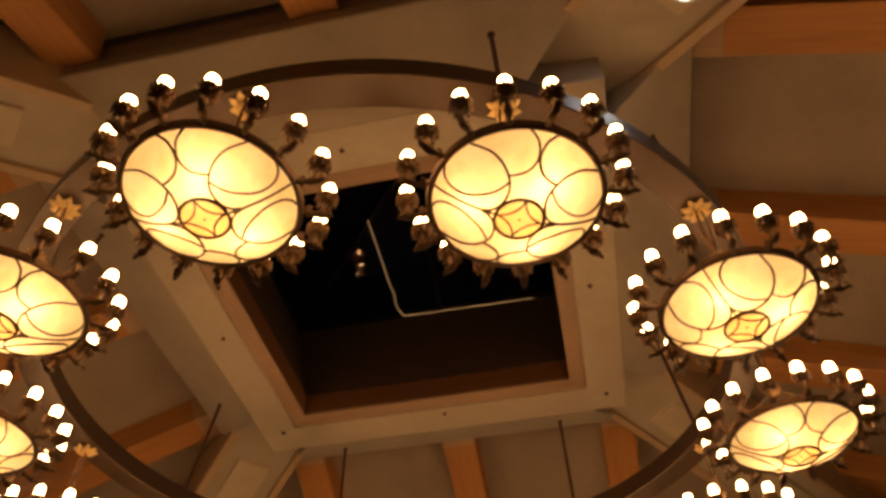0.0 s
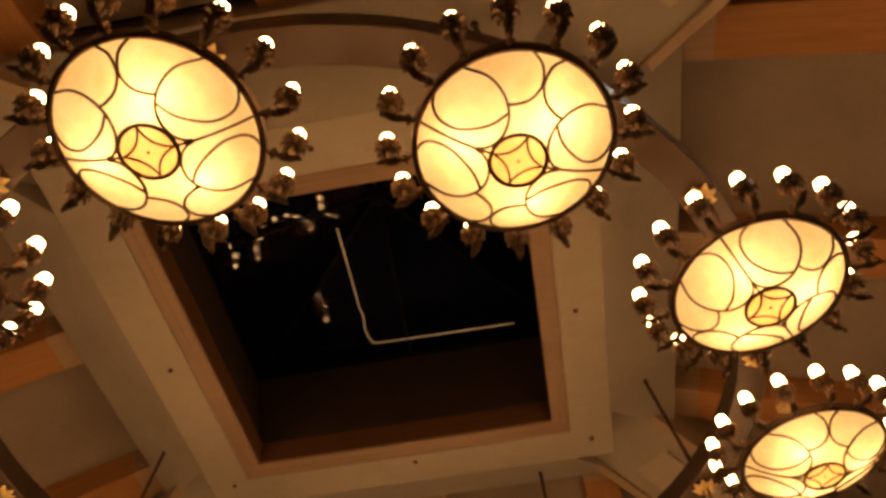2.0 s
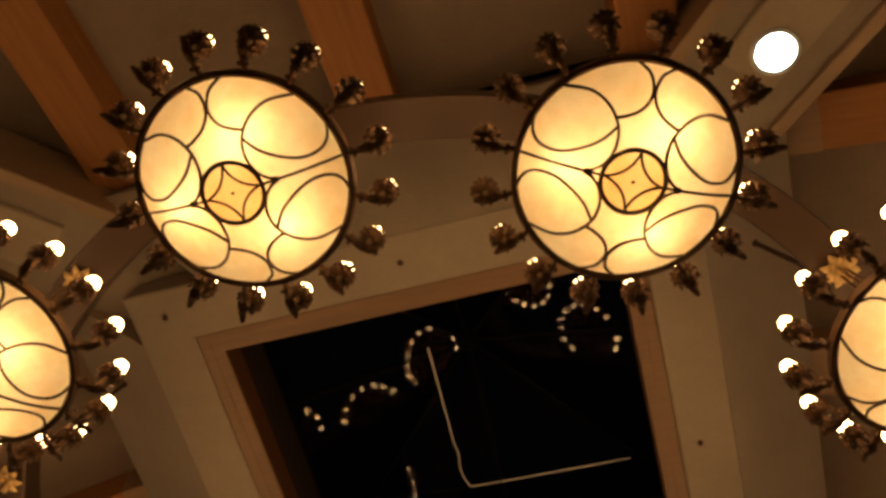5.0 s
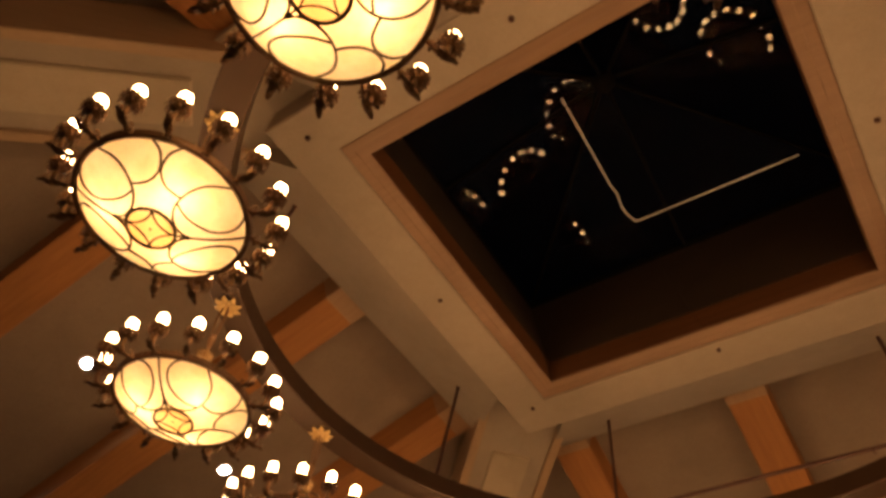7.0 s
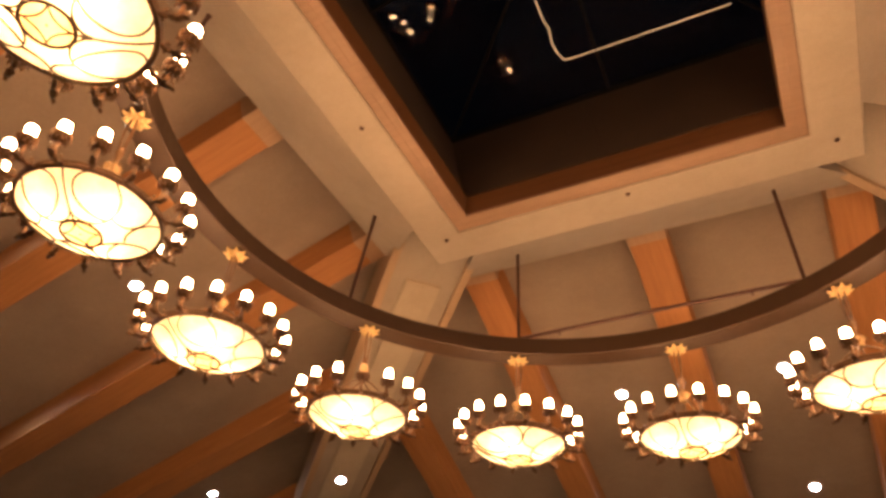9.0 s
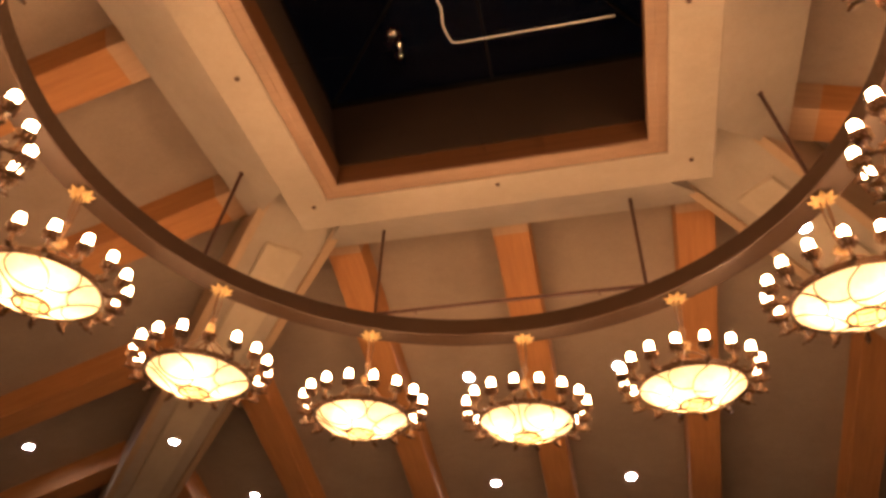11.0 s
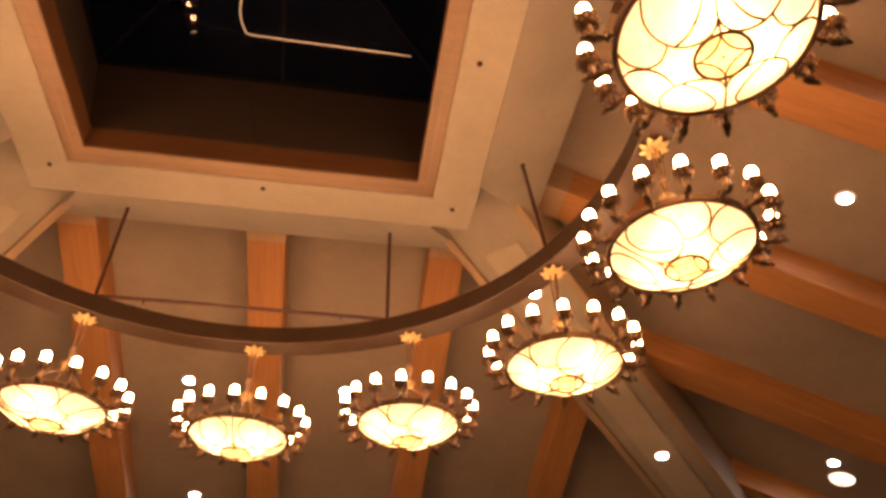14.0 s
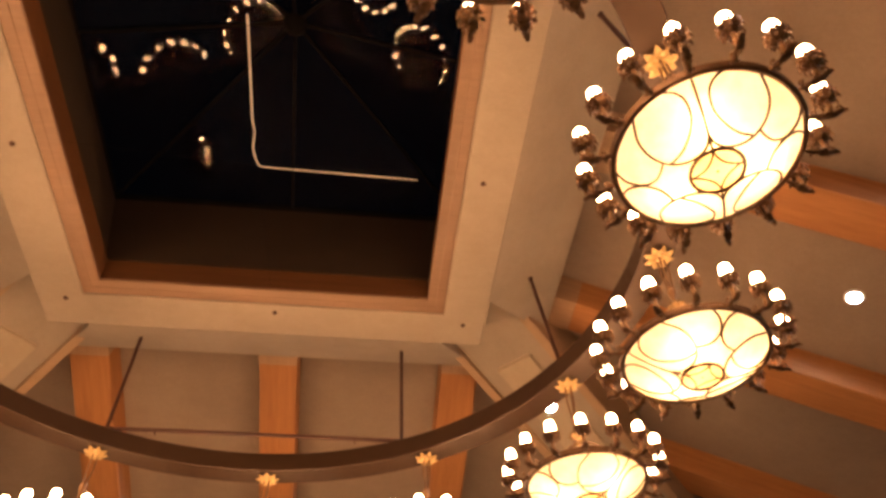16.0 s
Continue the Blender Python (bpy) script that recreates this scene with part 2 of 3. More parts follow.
for name, q in zip(("wall_south", "wall_east", "wall_north", "wall_west"), QUARTERS):
    w = REACH + 0.3 if name in ("wall_south", "wall_north") else REACH
    bm = add_box(bmesh.new(), (-w, -REACH - 0.3, 0), (w, -REACH, 5.0))
    ob = part(name, bm, M_WALL, smooth=False)
    ob.matrix_basis = q
    tagged(ob, "plain cream plaster wall closing the hall", "wall", kind="structure")

# four sloping plaster fields, from the beam frame down to the walls
bm = square_sweep(bmesh.new(), ((A_OUT - 0.03, panel_z(A_OUT - 0.03)), (REACH + 0.3, panel_z(REACH + 0.3)), (REACH + 0.3, panel_z(REACH + 0.3) + 0.15), (A_OUT - 0.03, panel_z(A_OUT - 0.03) + 0.15)))
tagged(part("ceiling", bm, M_PANEL, smooth=False), "taupe plaster ceiling sloping down on four sides", "ceiling", kind="structure")

# the square beam frame: a core with a flat underside, and a splayed outer piece on each side between the hips
bm = square_sweep(bmesh.new(), (
    (A_IN, Z_BEAM + 0.008), (A_IN + 0.012, Z_BEAM), (A_FLAT - 0.012, Z_BEAM), (A_FLAT, Z_BEAM + 0.012), (A_FLAT, 6.80), (A_IN, 6.80)))
frame_beam = tagged(part("beam_frame", bm, M_BEAM, smooth=False), "cream plaster square beam frame round the skylight opening", "beam", kind="structure")
frame_beam.location.y = 0.035
CUT = ((0.385, 0.385), (0.385, 0.600), (0.600, 0.600), (0.600, 0.385))     # how far each splay stops short of the corners of the flat
for q, cuts in zip(QUARTERS, CUT):
    bm = bmesh.new()
    ends = []
    for sgn, cut in zip((-1, 1), cuts):
        ends.append([bm.verts.new((sgn * (max(h, A_FLAT) - cut - (0.600 - cut) * max(0.0, h - A_FLAT) / (A_OUT - A_FLAT)), h, z)) for h, z in ((A_FLAT - 0.05, Z_BEAM + 0.014), (A_FLAT + 0.002, Z_BEAM + 0.014), (A_OUT - 0.012, Z_OUT), (A_OUT, Z_OUT + 0.012), (A_OUT, Z_OUT + 0.15), (A_OUT - 0.05, Z_OUT + 0.16), (A_OUT - 0.05, 7.12), (A_FLAT - 0.05, 7.12))])
    k = len(ends[0])
    for j in range(k):
        bm.faces.new((ends[0][j], ends[0][(j + 1) % k], ends[1][(j + 1) % k], ends[1][j]))
    bm.faces.new(ends[0])
    bm.faces.new(ends[1])
    ob = part("splayed_face", bm, M_BEAM, frame_beam, smooth=False)
    ob.matrix_local = q
bm = square_sweep(bmesh.new(), ((1.425, Z_BEAM + 0.026), (1.431, Z_BEAM + 0.020), (1.500, Z_BEAM + 0.017), (1.508, Z_BEAM + 0.012), (1.578, Z_BEAM + 0.012), (1.582, Z_BEAM + 0.022), (A_IN + 0.002, Z_BEAM + 0.022), (A_IN + 0.002, Z_BEAM + 0.05), (1.425, Z_BEAM + 0.05)))
part("inner_trim", bm, M_TRIM, frame_beam, "stepped wooden trim strip", smooth=False)
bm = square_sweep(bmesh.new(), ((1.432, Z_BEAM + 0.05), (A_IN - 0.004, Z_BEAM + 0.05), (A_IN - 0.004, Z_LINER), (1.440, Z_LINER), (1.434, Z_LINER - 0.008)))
part("liner_board", bm, M_LINER, frame_beam, "red-brown wooden liner board, darkened for shade", smooth=False)

# bolts in the underside of the frame
bm = bmesh.new()
add_lathe(bm, ((0.004, -0.012), (0.014, -0.012), (0.018, -0.006), (0.018, 0.004), (0.03, 0.004), (0.03, 0.010)), 10)
bolt = part("bolt", bm, M_STEEL, frame_beam)
bolt_places = [(-1.736, -1.781), (1.76, -1.76), (-1.745, 1.650), (1.782, 1.709), (0.062, 1.685), (-0.009, -1.782), (-1.76, 0.040), (1.73, 0.080)]
bolt.location = (*bolt_places[0], Z_BEAM - 0.004)
for x, y in bolt_places[1:]:
    shared("bolt", bolt.data, frame_beam, pose(x, y, Z_BEAM - 0.004))

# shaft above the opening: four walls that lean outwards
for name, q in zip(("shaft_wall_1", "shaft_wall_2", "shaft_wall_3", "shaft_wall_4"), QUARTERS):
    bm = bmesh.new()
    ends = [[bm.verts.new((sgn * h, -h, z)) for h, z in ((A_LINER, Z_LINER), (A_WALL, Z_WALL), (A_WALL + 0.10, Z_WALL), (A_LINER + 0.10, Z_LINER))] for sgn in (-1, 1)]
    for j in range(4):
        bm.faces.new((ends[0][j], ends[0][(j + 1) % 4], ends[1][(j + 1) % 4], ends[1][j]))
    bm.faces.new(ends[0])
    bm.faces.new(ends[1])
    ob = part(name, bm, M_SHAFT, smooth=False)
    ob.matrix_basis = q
    tagged(ob, "brown plaster wall of the skylight shaft, darkened for shade", "wall", kind="structure")

# ---- skylight: a glass pyramid on the shaft ----
skylight = tagged(empty("skylight", pose(0, 0, Z_GLASS)), "dark glass pyramid skylight with metal bars at night", "skylight")
bm = square_sweep(bmesh.new(), ((A_WALL, Z_WALL - Z_GLASS), (A_WALL + 0.10, Z_WALL - Z_GLASS), (A_WALL + 0.10, 0.0), (A_WALL, 0.0)))
part("curb", bm, M_BLACK, skylight, "black metal curb", smooth=False)
APEX = Vector((0, 0, Z_APEX - Z_GLASS))
base = A_WALL + 0.02
corner = [Vector((sx * base, sy * base, -0.02)) for sx, sy in ((-1, -1), (1, -1), (1, 1), (-1, 1))]
for i in range(4):
    a, b = corner[i], corner[(i + 1) % 4]
    mid = (a + b) / 2
    for p, q in ((a, mid), (mid, b)):
        bm = bmesh.new()
        nrm = (q - p).cross(APEX - p).normalized() * 0.004
        lo = [bm.verts.new(c) for c in (p, q, APEX)]
        hi = [bm.verts.new(c + nrm) for c in (p, q, APEX)]
        bm.faces.new(lo)
        bm.faces.new(hi)
        for j in range(3):
            bm.faces.new((lo[j], lo[(j + 1) % 3], hi[(j + 1) % 3], hi[j]))
        part("pane", bm, M_PANE, skylight, smooth=False)
    for p in (a, mid):
        bm = bmesh.new()
        d = (APEX - p)
        n = d.length
        m = Matrix.Translation(p + Vector((0, 0, 0.0))) @ d.to_track_quat("X", "Z").to_matrix().to_4x4()
        add_box(bm, (0, -0.015, -0.04), (n, 0.015, -0.002), m)
        part("glazing_bar", bm, M_BLACK, skylight, smooth=False)
bm = add_lathe(bmesh.new(), ((0.015, -0.16), (0.05, -0.15), (0.10, -0.11), (0.12, -0.05), (0.10, -0.02), (0.015, -0.01)), 12)
hub = part("hub", bm, M_BLACK, skylight)
hub.location = APEX

# ---- hip beams at the four corners ----
HIP_START, HIP_FALL = 3.37, SLOPE / math.sqrt(2)


def hip_z(x):
    """Underside of a hip at x metres from the centre along its diagonal."""
    return 6.26 - HIP_FALL * (x - HIP_START)


def make_hip():
    root = empty("hip_beam")
    # local x runs out along the diagonal from the centre
    end = (REACH + 0.05) * math.sqrt(2)

    def run(name, y0, y1, low, start, material, label, bevel=0.0):
        """A straight length under the hip."""
        bm = bmesh.new()
        loops = [[bm.verts.new((x, y, hip_z(x) + h)) for y, h in ((y0, low), (y1, low), (y1, 0.62), (y0, 0.62))] for x in (start, end)]
        for p, q in zip(loops, loops[1:]):
            for j in range(4):
                bm.faces.new((p[j], p[(j + 1) % 4], q[(j + 1) % 4], q[j]))
        bm.faces.new(loops[0])
        bm.faces.new(loops[-1])
        if bevel:
            bmesh.ops.bevel(bm, geom=list(bm.edges), offset=bevel, segments=2, affect="EDGES")
        return part(name, bm, material, root, label, smooth=False)

    run("soffit", -0.20, 0.20, 0.0, HIP_START, M_HIP, "pale grey plaster underside", 0.010)
    run("recess", -0.362, 0.362, 0.040, 2.50, M_BEAM, "plaster recess between the edge boards")
    for sgn in (-1, 1):
        run("edge_board", *sorted((sgn * 0.365, sgn * 0.455)), -0.004, 2.48, M_BOARD, "brown wooden edge board", 0.006)
    return root


hip = tagged(make_hip(), "plaster hip beam with brown wooden edge boards", "beam", "hip beams")
hip.matrix_basis = pose(0, 0, 0, 0, 0, 45)
for k in range(1, 4):
    copy_thing(hip, pose(0, 0, 0, 0, 0, 45 + 90 * k))


# ---- rafters ----
def make_rafter(start, blocked):
    """Lies along local x from start to the wall; z follows the slope."""
    length = (REACH + 0.05 - start) * math.hypot(1, SLOPE)
    bm = add_box(bmesh.new(), (0, -RAFTER_W / 2, 0), (length, RAFTER_W / 2, 0.46), bevel=0.012)
    root = empty("rafter")
    part("timber", bm, M_RAFTER, root, smooth=False)
    if blocked:
        bm = add_box(bmesh.new(), (0.02, -RAFTER_W / 2 - 0.006, -0.006), (0.34, RAFTER_W / 2 + 0.006, 0.40), bevel=0.008)
        part("end_block", bm, M_END, root, "paler wooden end block", smooth=False)
    return tagged(root, "orange-brown timber rafter under the sloping ceiling", "rafter", "rafters")


tilt = math.degrees(math.atan(SLOPE))
for start, offsets in ((2.60, (0.0, -1, 1)), (None, (-2, 2, -3, 3))):
    made = {}
    for o in offsets:
        off = o * RAFTER_STEP + 0.008
        s = start if start else abs(off) + 0.35
        for k in range(4):
            m = QUARTERS[k] @ pose(s, off, rafter_z(s), 0, tilt, 0)
            blocked = start is not None and k != 3
            key = (start or abs(o), blocked)
            if key in made:
                copy_thing(made[key], m)
            else:
                made[key] = make_rafter(s, blocked)
                made[key].matrix_basis = m


# ---- recessed downlights ----
def make_downlight():
    root = empty("recessed_downlight")
    bm = add_lathe(bmesh.new(), ((0.055, -0.004), (0.060, -0.012), (0.078, -0.010), (0.084, 0.0), (0.084, 0.01), (0.055, 0.01)), 28, closed=True)
    part("trim_ring", bm, M_WHITE, root)
    bm = add_lathe(bmesh.new(), ((0.004, -0.004), (0.03, -0.005), (0.054, 0.0), (0.054, 0.006), (0.004, 0.008)), 24)
    part("lens", bm, M_DOWN, root, "glowing white lens")
    return tagged(root, "lit round recessed downlight in the sloping ceiling", "downlight", "downlights")


hip_tilt = math.degrees(math.atan(HIP_FALL))
places = [QUARTERS[k] @ pose(d, off, panel_z(d) - 0.004, 0, tilt, 0) for k in range(3) for d in (5.18, 7.13) for off in ((-0.96, 0.96) if d < 6 else (-0.96, 0.96, -4.80, 4.80))]
places += [pose(0, 0, 0, 0, 0, turn) @ pose(along, 0, hip_z(along) - 0.006, 0, hip_tilt, 0) for turn, along in ((45, 4.0), (45, 6.94), (135, 6.98))]
first = make_downlight()
first.matrix_basis = places[0]
for m in places[1:]:
    copy_thing(first, m)

# made-up shallow glass lamp on the slope, for a bright patch beside one downlight
flush = tagged(empty("bright_patch_lamp", pose(7.36, 5.04, panel_z(7.36) - 0.002, 0, tilt, 0)), "small made-up glass bowl lamp in place of a warm bright patch on the sloping ceiling", "ceiling lamp")
bm = add_lathe(bmesh.new(), ((0.150, 0.0), (0.172, 0.0), (0.176, -0.012), (0.168, -0.022), (0.150, -0.020)), 32, closed=True)
part("base_ring", bm, M_BRONZE, flush, "dark metal base ring")
bm = add_lathe(bmesh.new(), ((0.004, -0.085), (0.05, -0.080), (0.10, -0.062), (0.14, -0.036), (0.155, -0.010), (0.155, -0.002)), 32)
part("shade", bm, M_SHADE, flush, "glowing warm white shade of the made-up lamp")
bm = add_lathe(bmesh.new(), ((0.004, -0.108), (0.010, -0.104), (0.007, -0.094), (0.016, -0.086), (0.004, -0.083)), 12)
part("finial", bm, M_BRONZE, flush)

# one large cool downlight in the underside of a hip beam
spot = tagged(empty("large_downlight", pose(0, 0, 0, 0, 0, -45) @ pose(3.58, 0.05, hip_z(3.58) - 0.002, 0, hip_tilt, 0)), "large bright cool white downlight in a hip beam", "downlight")
bm = add_lathe(bmesh.new(), ((0.112, -0.006), (0.118, -0.020), (0.140, -0.018), (0.150, 0.0), (0.150, 0.01), (0.112, 0.01)), 32, closed=True)
part("trim_ring", bm, M_WHITE, spot)
bm = add_lathe(bmesh.new(), ((0.004, -0.030), (0.05, -0.026), (0.09, -0.014), (0.111, 0.0), (0.111, 0.006), (0.004, 0.008)), 28)
part("lens", bm, M_FLOOD, spot, "glowing white lens")

# ---- the hanging ring ----
ring = tagged(empty("chandelier_ring", pose(RING_X, RING_Y, RING_Z)), "large dark bronze ring hung on steel rods", "chandelier")
bm = add_lathe(bmesh.new(), ((RING_IN + 0.006, 0), (RING_OUT - 0.006, 0), (RING_OUT, 0.006), (RING_OUT, RING_H - 0.006), (RING_OUT - 0.006, RING_H), (RING_IN + 0.006, RING_H), (RING_IN, RING_H - 0.006), (RING_IN, 0.006)), 144, closed=True)
part("band", bm, M_RING, ring)
for k in range(4):
    for s in (-1, 1):
        bm = bmesh.new()
        turn = QUARTERS[k]
        low = Vector((s * 1.255, 2.425, RING_H))
        top = turn @ Vector((s * 1.25, 2.34, Z_BEAM + 0.025 + (2.34 - A_FLAT) * (Z_OUT - Z_BEAM) / (A_OUT - A_FLAT))) - Vector((RING_X, RING_Y, RING_Z))
        low = turn @ low
        add_tube(bm, (low, low.lerp(top, 0.5), top), 0.0165, 8)
        add_lathe(bm, ((0.004, -0.03), (0.02, -0.025), (0.03, 0.0), (0.004, 0.004)), 10, centre=top)
        part("rod", bm, M_STEEL, ring)
bm = bmesh.new()
add_tube(bm, ((-1.235, 2.395, RING_H + 0.032), (0, 2.385, RING_H + 0.027), (1.235, 2.395, RING_H + 0.032)), 0.017, 8)
for x in (-0.84, 0.84):
    add_tube(bm, ((x, 2.385, RING_H + 0.030), (x, 2.380, RING_H - 0.006), (x + 0.012, 2.378, RING_H - 0.022)), (0.008, 0.009, 0.006), 6)
part("tie_bar", bm, M_STEEL, ring, "thin dark bar between two rods")

# ---- bowl pendants under the ring ----
RIM_Z, BOTTOM_Z, GLASS_R, ARM_R = -0.840, -0.978, 0.400, 0.516


def glass_z(r):
    t = min(1.0, r / GLASS_R)
    return BOTTOM_Z + (RIM_Z - BOTTOM_Z) * (0.744 * t ** 2 + 0.256 * t ** 4)


def on_glass(x, y):
    return (x, y, glass_z(math.hypot(x, y)) - 0.0055)


def lead(bm, pts, radius=0.0038):
    keep = [p for p in pts if math.hypot(*p) < GLASS_R + 0.004]
    if len(keep) > 2:
        add_tube(bm, [on_glass(*p) for p in keep], radius, 6)


def arc(cx, cy, r, a0, a1, n=28):
    return [(cx + r * math.cos(radians(a0 + (a1 - a0) * i / n)), cy + r * math.sin(radians(a0 + (a1 - a0) * i / n))) for i in range(n + 1)]


def spline(pts, n=9):
    """A smooth line through the points."""
    p = [pts[0], *pts, pts[-1]]
    out = []
    for i in range(1, len(p) - 2):
        for j in range(n):
            t = j / n
            out.append(tuple(0.5 * (2 * b + (c - a) * t + (2 * a - 5 * b + 4 * c - d) * t * t + (3 * b - a - 3 * c + d) * t ** 3)
                             for a, b, c, d in zip(p[i - 1], p[i], p[i + 1], p[i + 2])))
    return out + [pts[-1]]


def make_pendant(unlit=()):
    root = empty("bowl_pendant")
    # gilded flower under the ring
    bm = bmesh.new()
    for k in range(8):
        a = 2 * math.pi * k / 8
        c, s = math.cos(a), math.sin(a)
        add_leaf(bm, [(r * c, r * s, z) for r, z in ((0.012, -0.012), (0.036, -0.020), (0.062, -0.034), (0.082, -0.032), (0.100, -0.014))], (0.009, 0.018, 0.023, 0.017, 0.003), 0.004, 0.35)
        c, s = math.cos(a + 0.39), math.sin(a + 0.39)
        add_leaf(bm, [(r * c, r * s, z) for r, z in ((0.012, -0.030), (0.034, -0.044), (0.054, -0.052), (0.070, -0.040))], (0.008, 0.014, 0.015, 0.003), 0.004, 0.4)
    add_lathe(bm, ((0.004, -0.056), (0.016, -0.050), (0.024, -0.032), (0.026, 0.0), (0.004, 0.0)), 12)
    part("flower", bm, M_GOLD, root, "gilded flower of pointed petals")
    for k in range(3):
        a = 2 * math.pi * k / 3 + 0.4
        bm = add_tube(bmesh.new(), ((0.022 * math.cos(a), 0.022 * math.sin(a), -0.02), (0.030 * math.cos(a), 0.030 * math.sin(a), -0.16), (0.014 * math.cos(a), 0.014 * math.sin(a), -0.31)), 0.007, 6)
        part("stem_rod", bm, M_BRONZE, root)
    bm = add_lathe(bmesh.new(), ((0.004, -0.50), (0.014, -0.495), (0.012, -0.40), (0.026, -0.345), (0.030, -0.33), (0.022, -0.315), (0.028, -0.305), (0.004, -0.295)), 12)
    part("stem", bm, M_BRONZE, root)
    bm = bmesh.new()
    for k in range(20):
        a = 2 * math.pi * k / 20
        c, s = math.cos(a), math.sin(a)
        out = 0.068 if k % 2 else 0.052
        add_leaf(bm, [(r * c, r * s, z) for r, z in ((0.016, -0.525), (0.034, -0.50), (0.80 * out, -0.462 if k % 2 else -0.445), (out, -0.468 if k % 2 else -0.440))], (0.005, 0.009, 0.008, 0.003), 0.003, 0.6)
    add_lathe(bm, ((0.004, -0.54), (0.03, -0.53), (0.036, -0.51), (0.02, -0.49), (0.004, -0.48)), 12)
    part("leaf_boss", bm, M_DULL, root, "gilded leaf cluster")
    for k in range(4):
        a = 2 * math.pi * k / 4 + 0.4
        bm = add_tube(bmesh.new(), [(r * math.cos(a), r * math.sin(a), z) for r, z in ((0.02, -0.52), (0.10, -0.56), (0.22, -0.68), (0.34, -0.80), (0.40, RIM_Z + 0.015))], 0.007, 6)
        part("spider_arm", bm, M_BRONZE, root)
    # rim: two stacked rounds with a flat band
    bm = bmesh.new()
    add_lathe(bm, ((GLASS_R - 0.008, RIM_Z - 0.012), (GLASS_R + 0.002, RIM_Z - 0.018), (GLASS_R + 0.014, RIM_Z - 0.014), (GLASS_R + 0.020, RIM_Z), (GLASS_R + 0.013, RIM_Z + 0.010), (GLASS_R + 0.019, RIM_Z + 0.022), (GLASS_R + 0.010, RIM_Z + 0.032), (GLASS_R - 0.008, RIM_Z + 0.026)), 64, closed=True)
    part("rim", bm, M_BRONZE, root)
    # bowl
    prof = [(GLASS_R * t, glass_z(GLASS_R * t)) for t in [0.02] + [0.05 * i for i in range(1, 21)]]
    bm = add_lathe(bmesh.new(), prof, 72)
    bowl = part("bowl", bm, M_BOWL, root, "glowing cream alabaster glass bowl")
    # shallow unseen tray, added to close the bowl and stop its light rising
    bm = add_lathe(bmesh.new(), ((0.005, -0.785), (0.10, -0.787), (0.30, -0.805), (0.378, -0.828), (0.382, -0.822), (0.30, -0.797), (0.10, -0.779), (0.005, -0.777)), 40)
    part("uplight_blocker", bm, M_STEEL, root, "unseen dark tray added to block light rising from the bowl")
    # leading: a ring with four inner arcs, four large loops, four small arches, tangents
    bm = bmesh.new()
    add_tube(bm, [(x, y, z - 0.004) for x, y, z in (on_glass(*p) for p in arc(0, 0, 0.112, 0, 360, 48)[:-1])], 0.0086, 6, closed=True)
    part("rosette_ring", bm, M_LEAD, bowl)
    bm = add_lathe(bmesh.new(), [(r, glass_z(r) - 0.004) for r in (0.002, 0.03, 0.06, 0.09, 0.108)], 32)
    part("rosette_glass", bm, M_AMBER, bowl, "amber glass disc")
    for k in range(4):
        bm = bmesh.new()
        c = 0.126
        q = pose(0, 0, 0, 0, 0, 90 * k)
        pts = [q @ Vector((x, y, 0)) for x, y in arc(c, c, math.hypot(c - 0.110, c), 186, 264, 16)]
        lead(bm, [(p.x, p.y) for p in pts], 0.0048)
        part("rosette_arc", bm, M_LEAD, bowl)
    bm = add_lathe(bmesh.new(), ((0.001, -0.985), (0.006, -0.984), (0.007, -0.977), (0.001, -0.974)), 8)
    part("finial", bm, M_LEAD, bowl)
    # across local y lies the axis of the pattern; each quarter mirrors the first
    for sx in (-1, 1):
        for sy in (-1, 1):
            for name, pts in (("large_loop", ((0.77, 0.64), (0.53, 0.665), (0.355, 0.585), (0.243, 0.43), (0.222, 0.265), (0.27, 0.12), (0.35, 0.038), (0.43, 0.012))),
                              ("inner_loop", ((0.94, 0.325), (0.915, 0.20), (0.83, 0.12), (0.67, 0.11), (0.50, 0.182), (0.35, 0.29), (0.25, 0.42))),
                              ("arch", ((0.175, 0.98), (0.05, 0.895), (0.010, 0.74), (0.075, 0.605), (0.19, 0.528), (0.274, 0.497)))):
                bm = bmesh.new()
                lead(bm, [(sy * y * GLASS_R, sx * x * GLASS_R) for x, y in spline(pts)], 0.0059)
                part(name, bm, M_LEAD, bowl)
    for s in (-1, 1):
        bm = bmesh.new()
        lead(bm, [(0.0, s * GLASS_R * (0.285 + 0.715 * i / 10)) for i in range(11)], 0.0059)
        part("axis_bar", bm, M_LEAD, bowl)
    # sixteen scrolled arms, each with a leaf cup and a bulb
    bm = bmesh.new()
    add_tube(bm, [(r, 0, z) for r, z in spline(((0.414, -0.833), (0.432, -0.854), (0.462, -0.866), (0.492, -0.856), (0.508, -0.830), (0.512, -0.795), (ARM_R, -0.762)), 3)], 0.0115, 7)
    # acanthus tail, its edge notched
    tail = [(r, 0, z) for r, z in spline(((0.436, -0.846), (0.468, -0.872), (0.506, -0.882), (0.536, -0.872), (0.560, -0.876)), 4)]
    wide = [0.006 + 0.014 * math.sin(math.pi * min(1, i / (len(tail) - 1) * 0.95 + 0.05)) * (1.0 if i % 2 else 0.6) for i in range(len(tail))]
    add_leaf(bm, tail, wide[:-1] + [0.002])
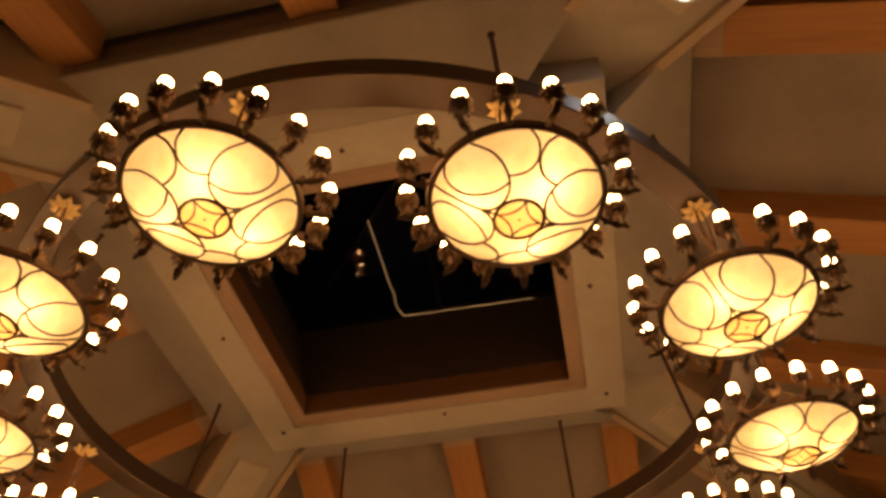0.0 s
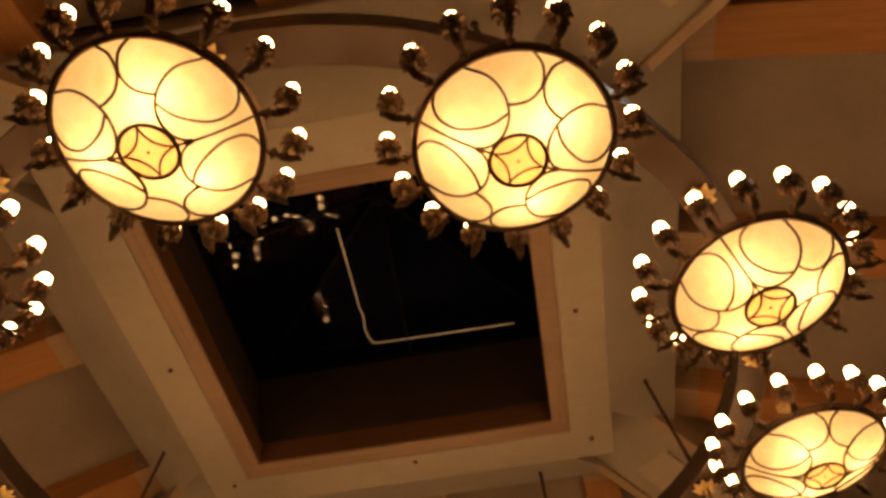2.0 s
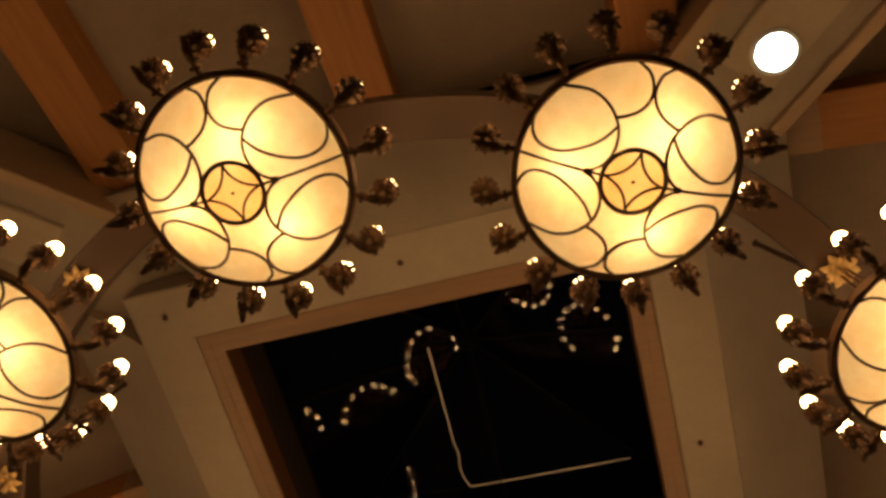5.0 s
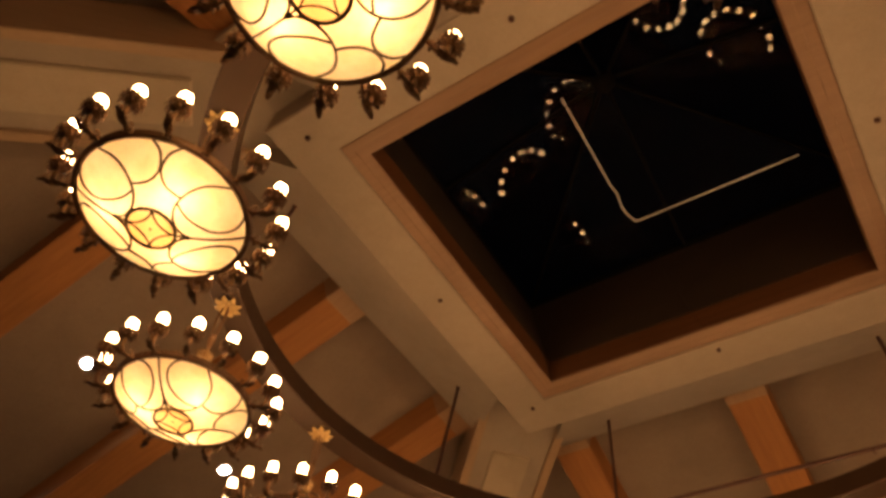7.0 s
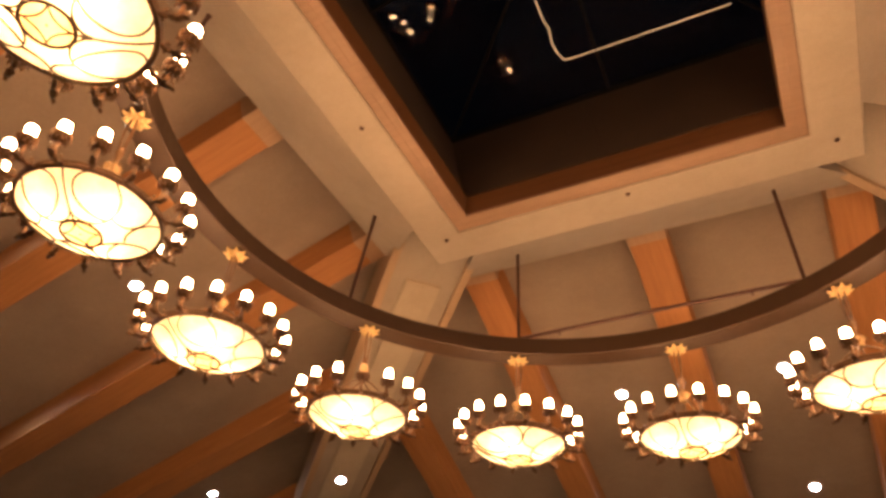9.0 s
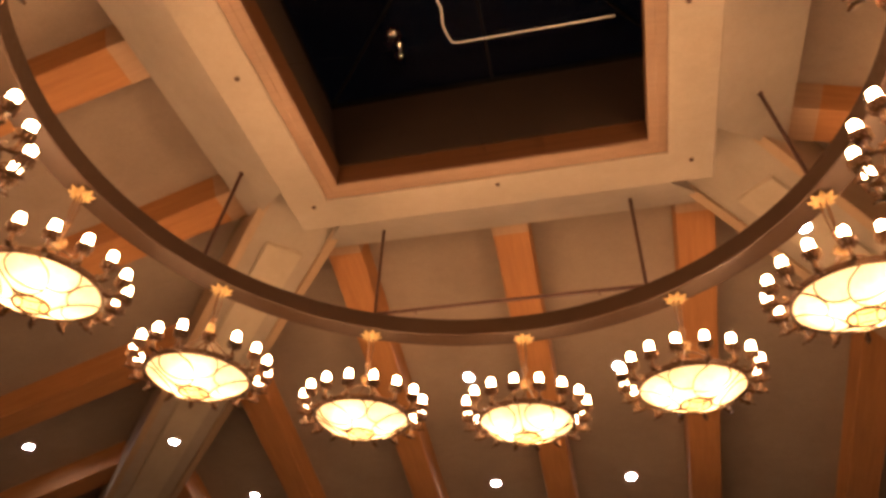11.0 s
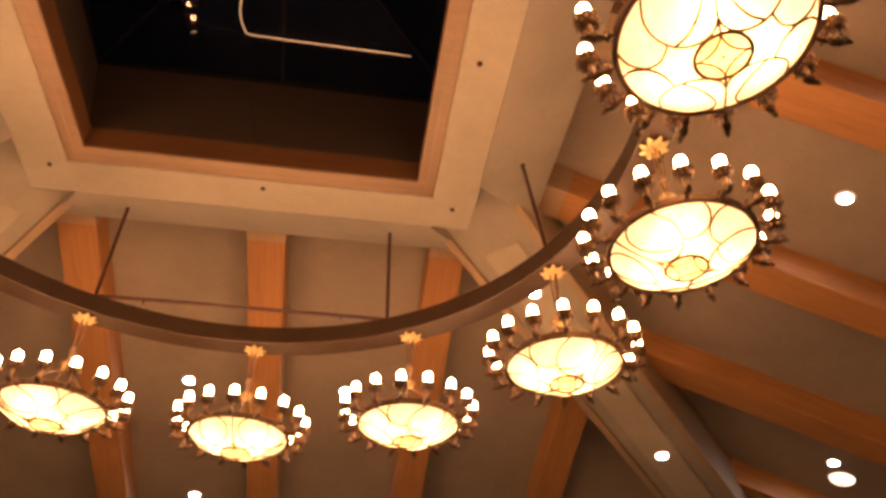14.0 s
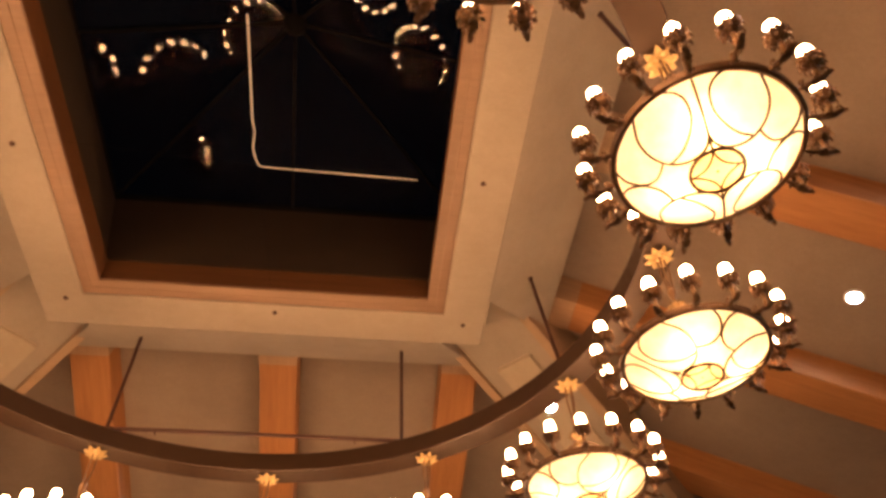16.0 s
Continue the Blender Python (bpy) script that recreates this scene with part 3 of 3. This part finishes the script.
    # acanthus leaves along the arm, on both sides
    for r, z, dr, dz in ((0.444, -0.860, -0.006, -0.012), (0.490, -0.858, 0.010, -0.012)):
        for sgn in (-1, 1):
            add_leaf(bm, [(r, 0.004 * sgn, z), (r + 0.4 * dr, 0.011 * sgn, z + 0.5 * dz), (r + 0.8 * dr, 0.018 * sgn, z + 1.0 * dz), (r + 1.2 * dr, 0.021 * sgn, z + 0.7 * dz)], (0.005, 0.008, 0.007, 0.003), 0.003, 0.4)
    # scrolls on the arm
    add_tube(bm, [(0.532 + (0.019 - 0.0017 * i) * math.cos(0.62 * i - 1.8), 0, -0.842 + (0.019 - 0.0017 * i) * math.sin(0.62 * i - 1.8)) for i in range(10)], 0.0045, 6)
    add_tube(bm, [(0.446 + (0.016 - 0.0014 * i) * math.cos(-0.66 * i + 4.0), 0, -0.822 + (0.016 - 0.0014 * i) * math.sin(-0.66 * i + 4.0)) for i in range(10)], 0.0045, 6)
    arm = part("arm", bm, M_LEAF, root)
    arm_mesh = arm.data
    # cup and bulb stand on the arm's end and lean out a little
    bm = bmesh.new()
    add_lathe(bm, ((0.008, -0.022), (0.020, -0.016), (0.033, -0.005), (0.041, 0.006), (0.045, 0.016), (0.047, 0.022), (0.042, 0.023), (0.036, 0.018), (0.008, 0.014)), 28)
    for q in range(13):
        a = 2 * math.pi * q / 13
        bmesh.ops.create_icosphere(bm, subdivisions=1, radius=0.0094, matrix=Matrix.Translation((0.0490 * math.cos(a), 0.0490 * math.sin(a), 0.019)))
    for row, (n, z, out, drop) in enumerate(((10, 0.001, 0.046, 0.021), (8, -0.014, 0.034, 0.020))):
        for q in range(n):
            a = 2 * math.pi * (q + 0.5 * row) / n
            c, w = math.cos(a), math.sin(a)
            add_leaf(bm, [(r * c, r * w, h) for r, h in ((0.026, z - 0.016), (0.040, z - 0.004), (out, z + 0.008), (out + 0.007, z - drop))], (0.006, 0.0100, 0.0090, 0.003), 0.003, 0.5)
    cup = part("leaf_cup", bm, M_LEAF, arm)
    bm = add_lathe(bmesh.new(), ((0.010, 0.016), (0.028, 0.017), (0.0305, 0.026), (0.0318, 0.045), (0.0322, 0.070), (0.0316, 0.088), (0.0285, 0.101), (0.020, 0.109), (0.010, 0.1125), (0.004, 0.113)), 16)
    bulb = part("bulb", bm, M_BULB, arm, "lit frosted bulb")
    dull = bulb.data.copy()
    dull.materials[0] = M_UNLIT
    stand = pose(ARM_R, 0, -0.757, 0, 4, 0)
    cup.matrix_local = bulb.matrix_local = stand
    for k in range(1, 16):
        o = shared("arm", arm_mesh, root, pose(0, 0, 0, 0, 0, 22.5 * k))
        shared("leaf_cup", cup.data, o, stand @ pose(0, 0, 0, 0, 0, 7 * k))
        b = shared("bulb", dull if k in unlit else bulb.data, o, stand)
        b["label"] = "unlit amber glass bulb" if k in unlit else "lit frosted bulb"
    return tagged(root, "bronze bowl pendant with cream glass and one bulb out" if unlit else "bronze bowl pendant with cream glass and sixteen lit bulbs", "pendant light", "pendants on the ring")


pendant = make_pendant()
lamp = bpy.data.lights.new("bowl_lamp", "POINT")
lamp.energy, lamp.color, lamp.shadow_soft_size = BOWL_WATTS, BOWL_LIGHT, 0.075
quarter_turned = (0, 3, 7)      # bowls hung a quarter turn round
PLAY = {1: -2.5, 2: 3.0, 3: 5.2, 4: 2.2, 5: -1.0, 7: -6.5}     # slight twist of each on its stem
OFF = {2: 1.05, 3: 0.35, 4: -0.05, 5: 0.35, 6: 0.2}               # play in their spacing
for k in range(12):
    a = radians(2.25 + 30 * k + OFF.get(k, 0.12))
    m = pose(RING_X + 2.732 * math.sin(a), RING_Y + 0.005 + 2.732 * math.cos(a), RING_Z, 0, 0, 90 - math.degrees(a) + (90 if k in quarter_turned else 0) + PLAY.get(k, 0.0))
    if k == 10:
        make_pendant(unlit=(7,)).matrix_basis = m
    elif k:
        copy_thing(pendant, m)
    else:
        pendant.matrix_basis = m
    for s in range(3):
        new("bowl_lamp", lamp).matrix_basis = m @ pose(0, 0, 0, 0, 0, 120 * s + 25) @ pose(0.175, 0, RIM_Z - 0.010)

# ---- cord in the opening, on two thin wires ----
bm = bmesh.new()
add_tube(bm, ((0.03, -1.43, 6.20), (0.03, 0.04, 6.081), (0.03, 1.43, 6.20)), 0.0009, 6)
add_tube(bm, ((-1.43, 0.05, 6.20), (0.03, 0.05, 6.083), (1.43, 0.05, 6.20)), 0.0009, 6)
tagged(part("wire_cross", bm, M_BLACK), "two thin dark wires crossing the skylight opening", "wire")
bm = bmesh.new()
cord = [(0.035, -1.15), (0.030, -0.95), (0.020, -0.62), (0.010, -0.35), (0.022, -0.26), (0.012, -0.21), (-0.002, -0.13), (0.006, -0.04), (0.030, 0.035), (0.06, 0.045), (0.30, 0.046), (0.65, 0.044), (0.95, 0.042), (1.21, 0.040)]
add_tube(bm, [(x, y, 6.070 - 0.022 * abs(x) - 0.045 * abs(y)) for x, y in cord], [0.005] + [0.0056] * 12 + [0.004], 8)
tagged(part("cord", bm, M_CORD), "white cord in an L shape tied along thin wires", "cord")
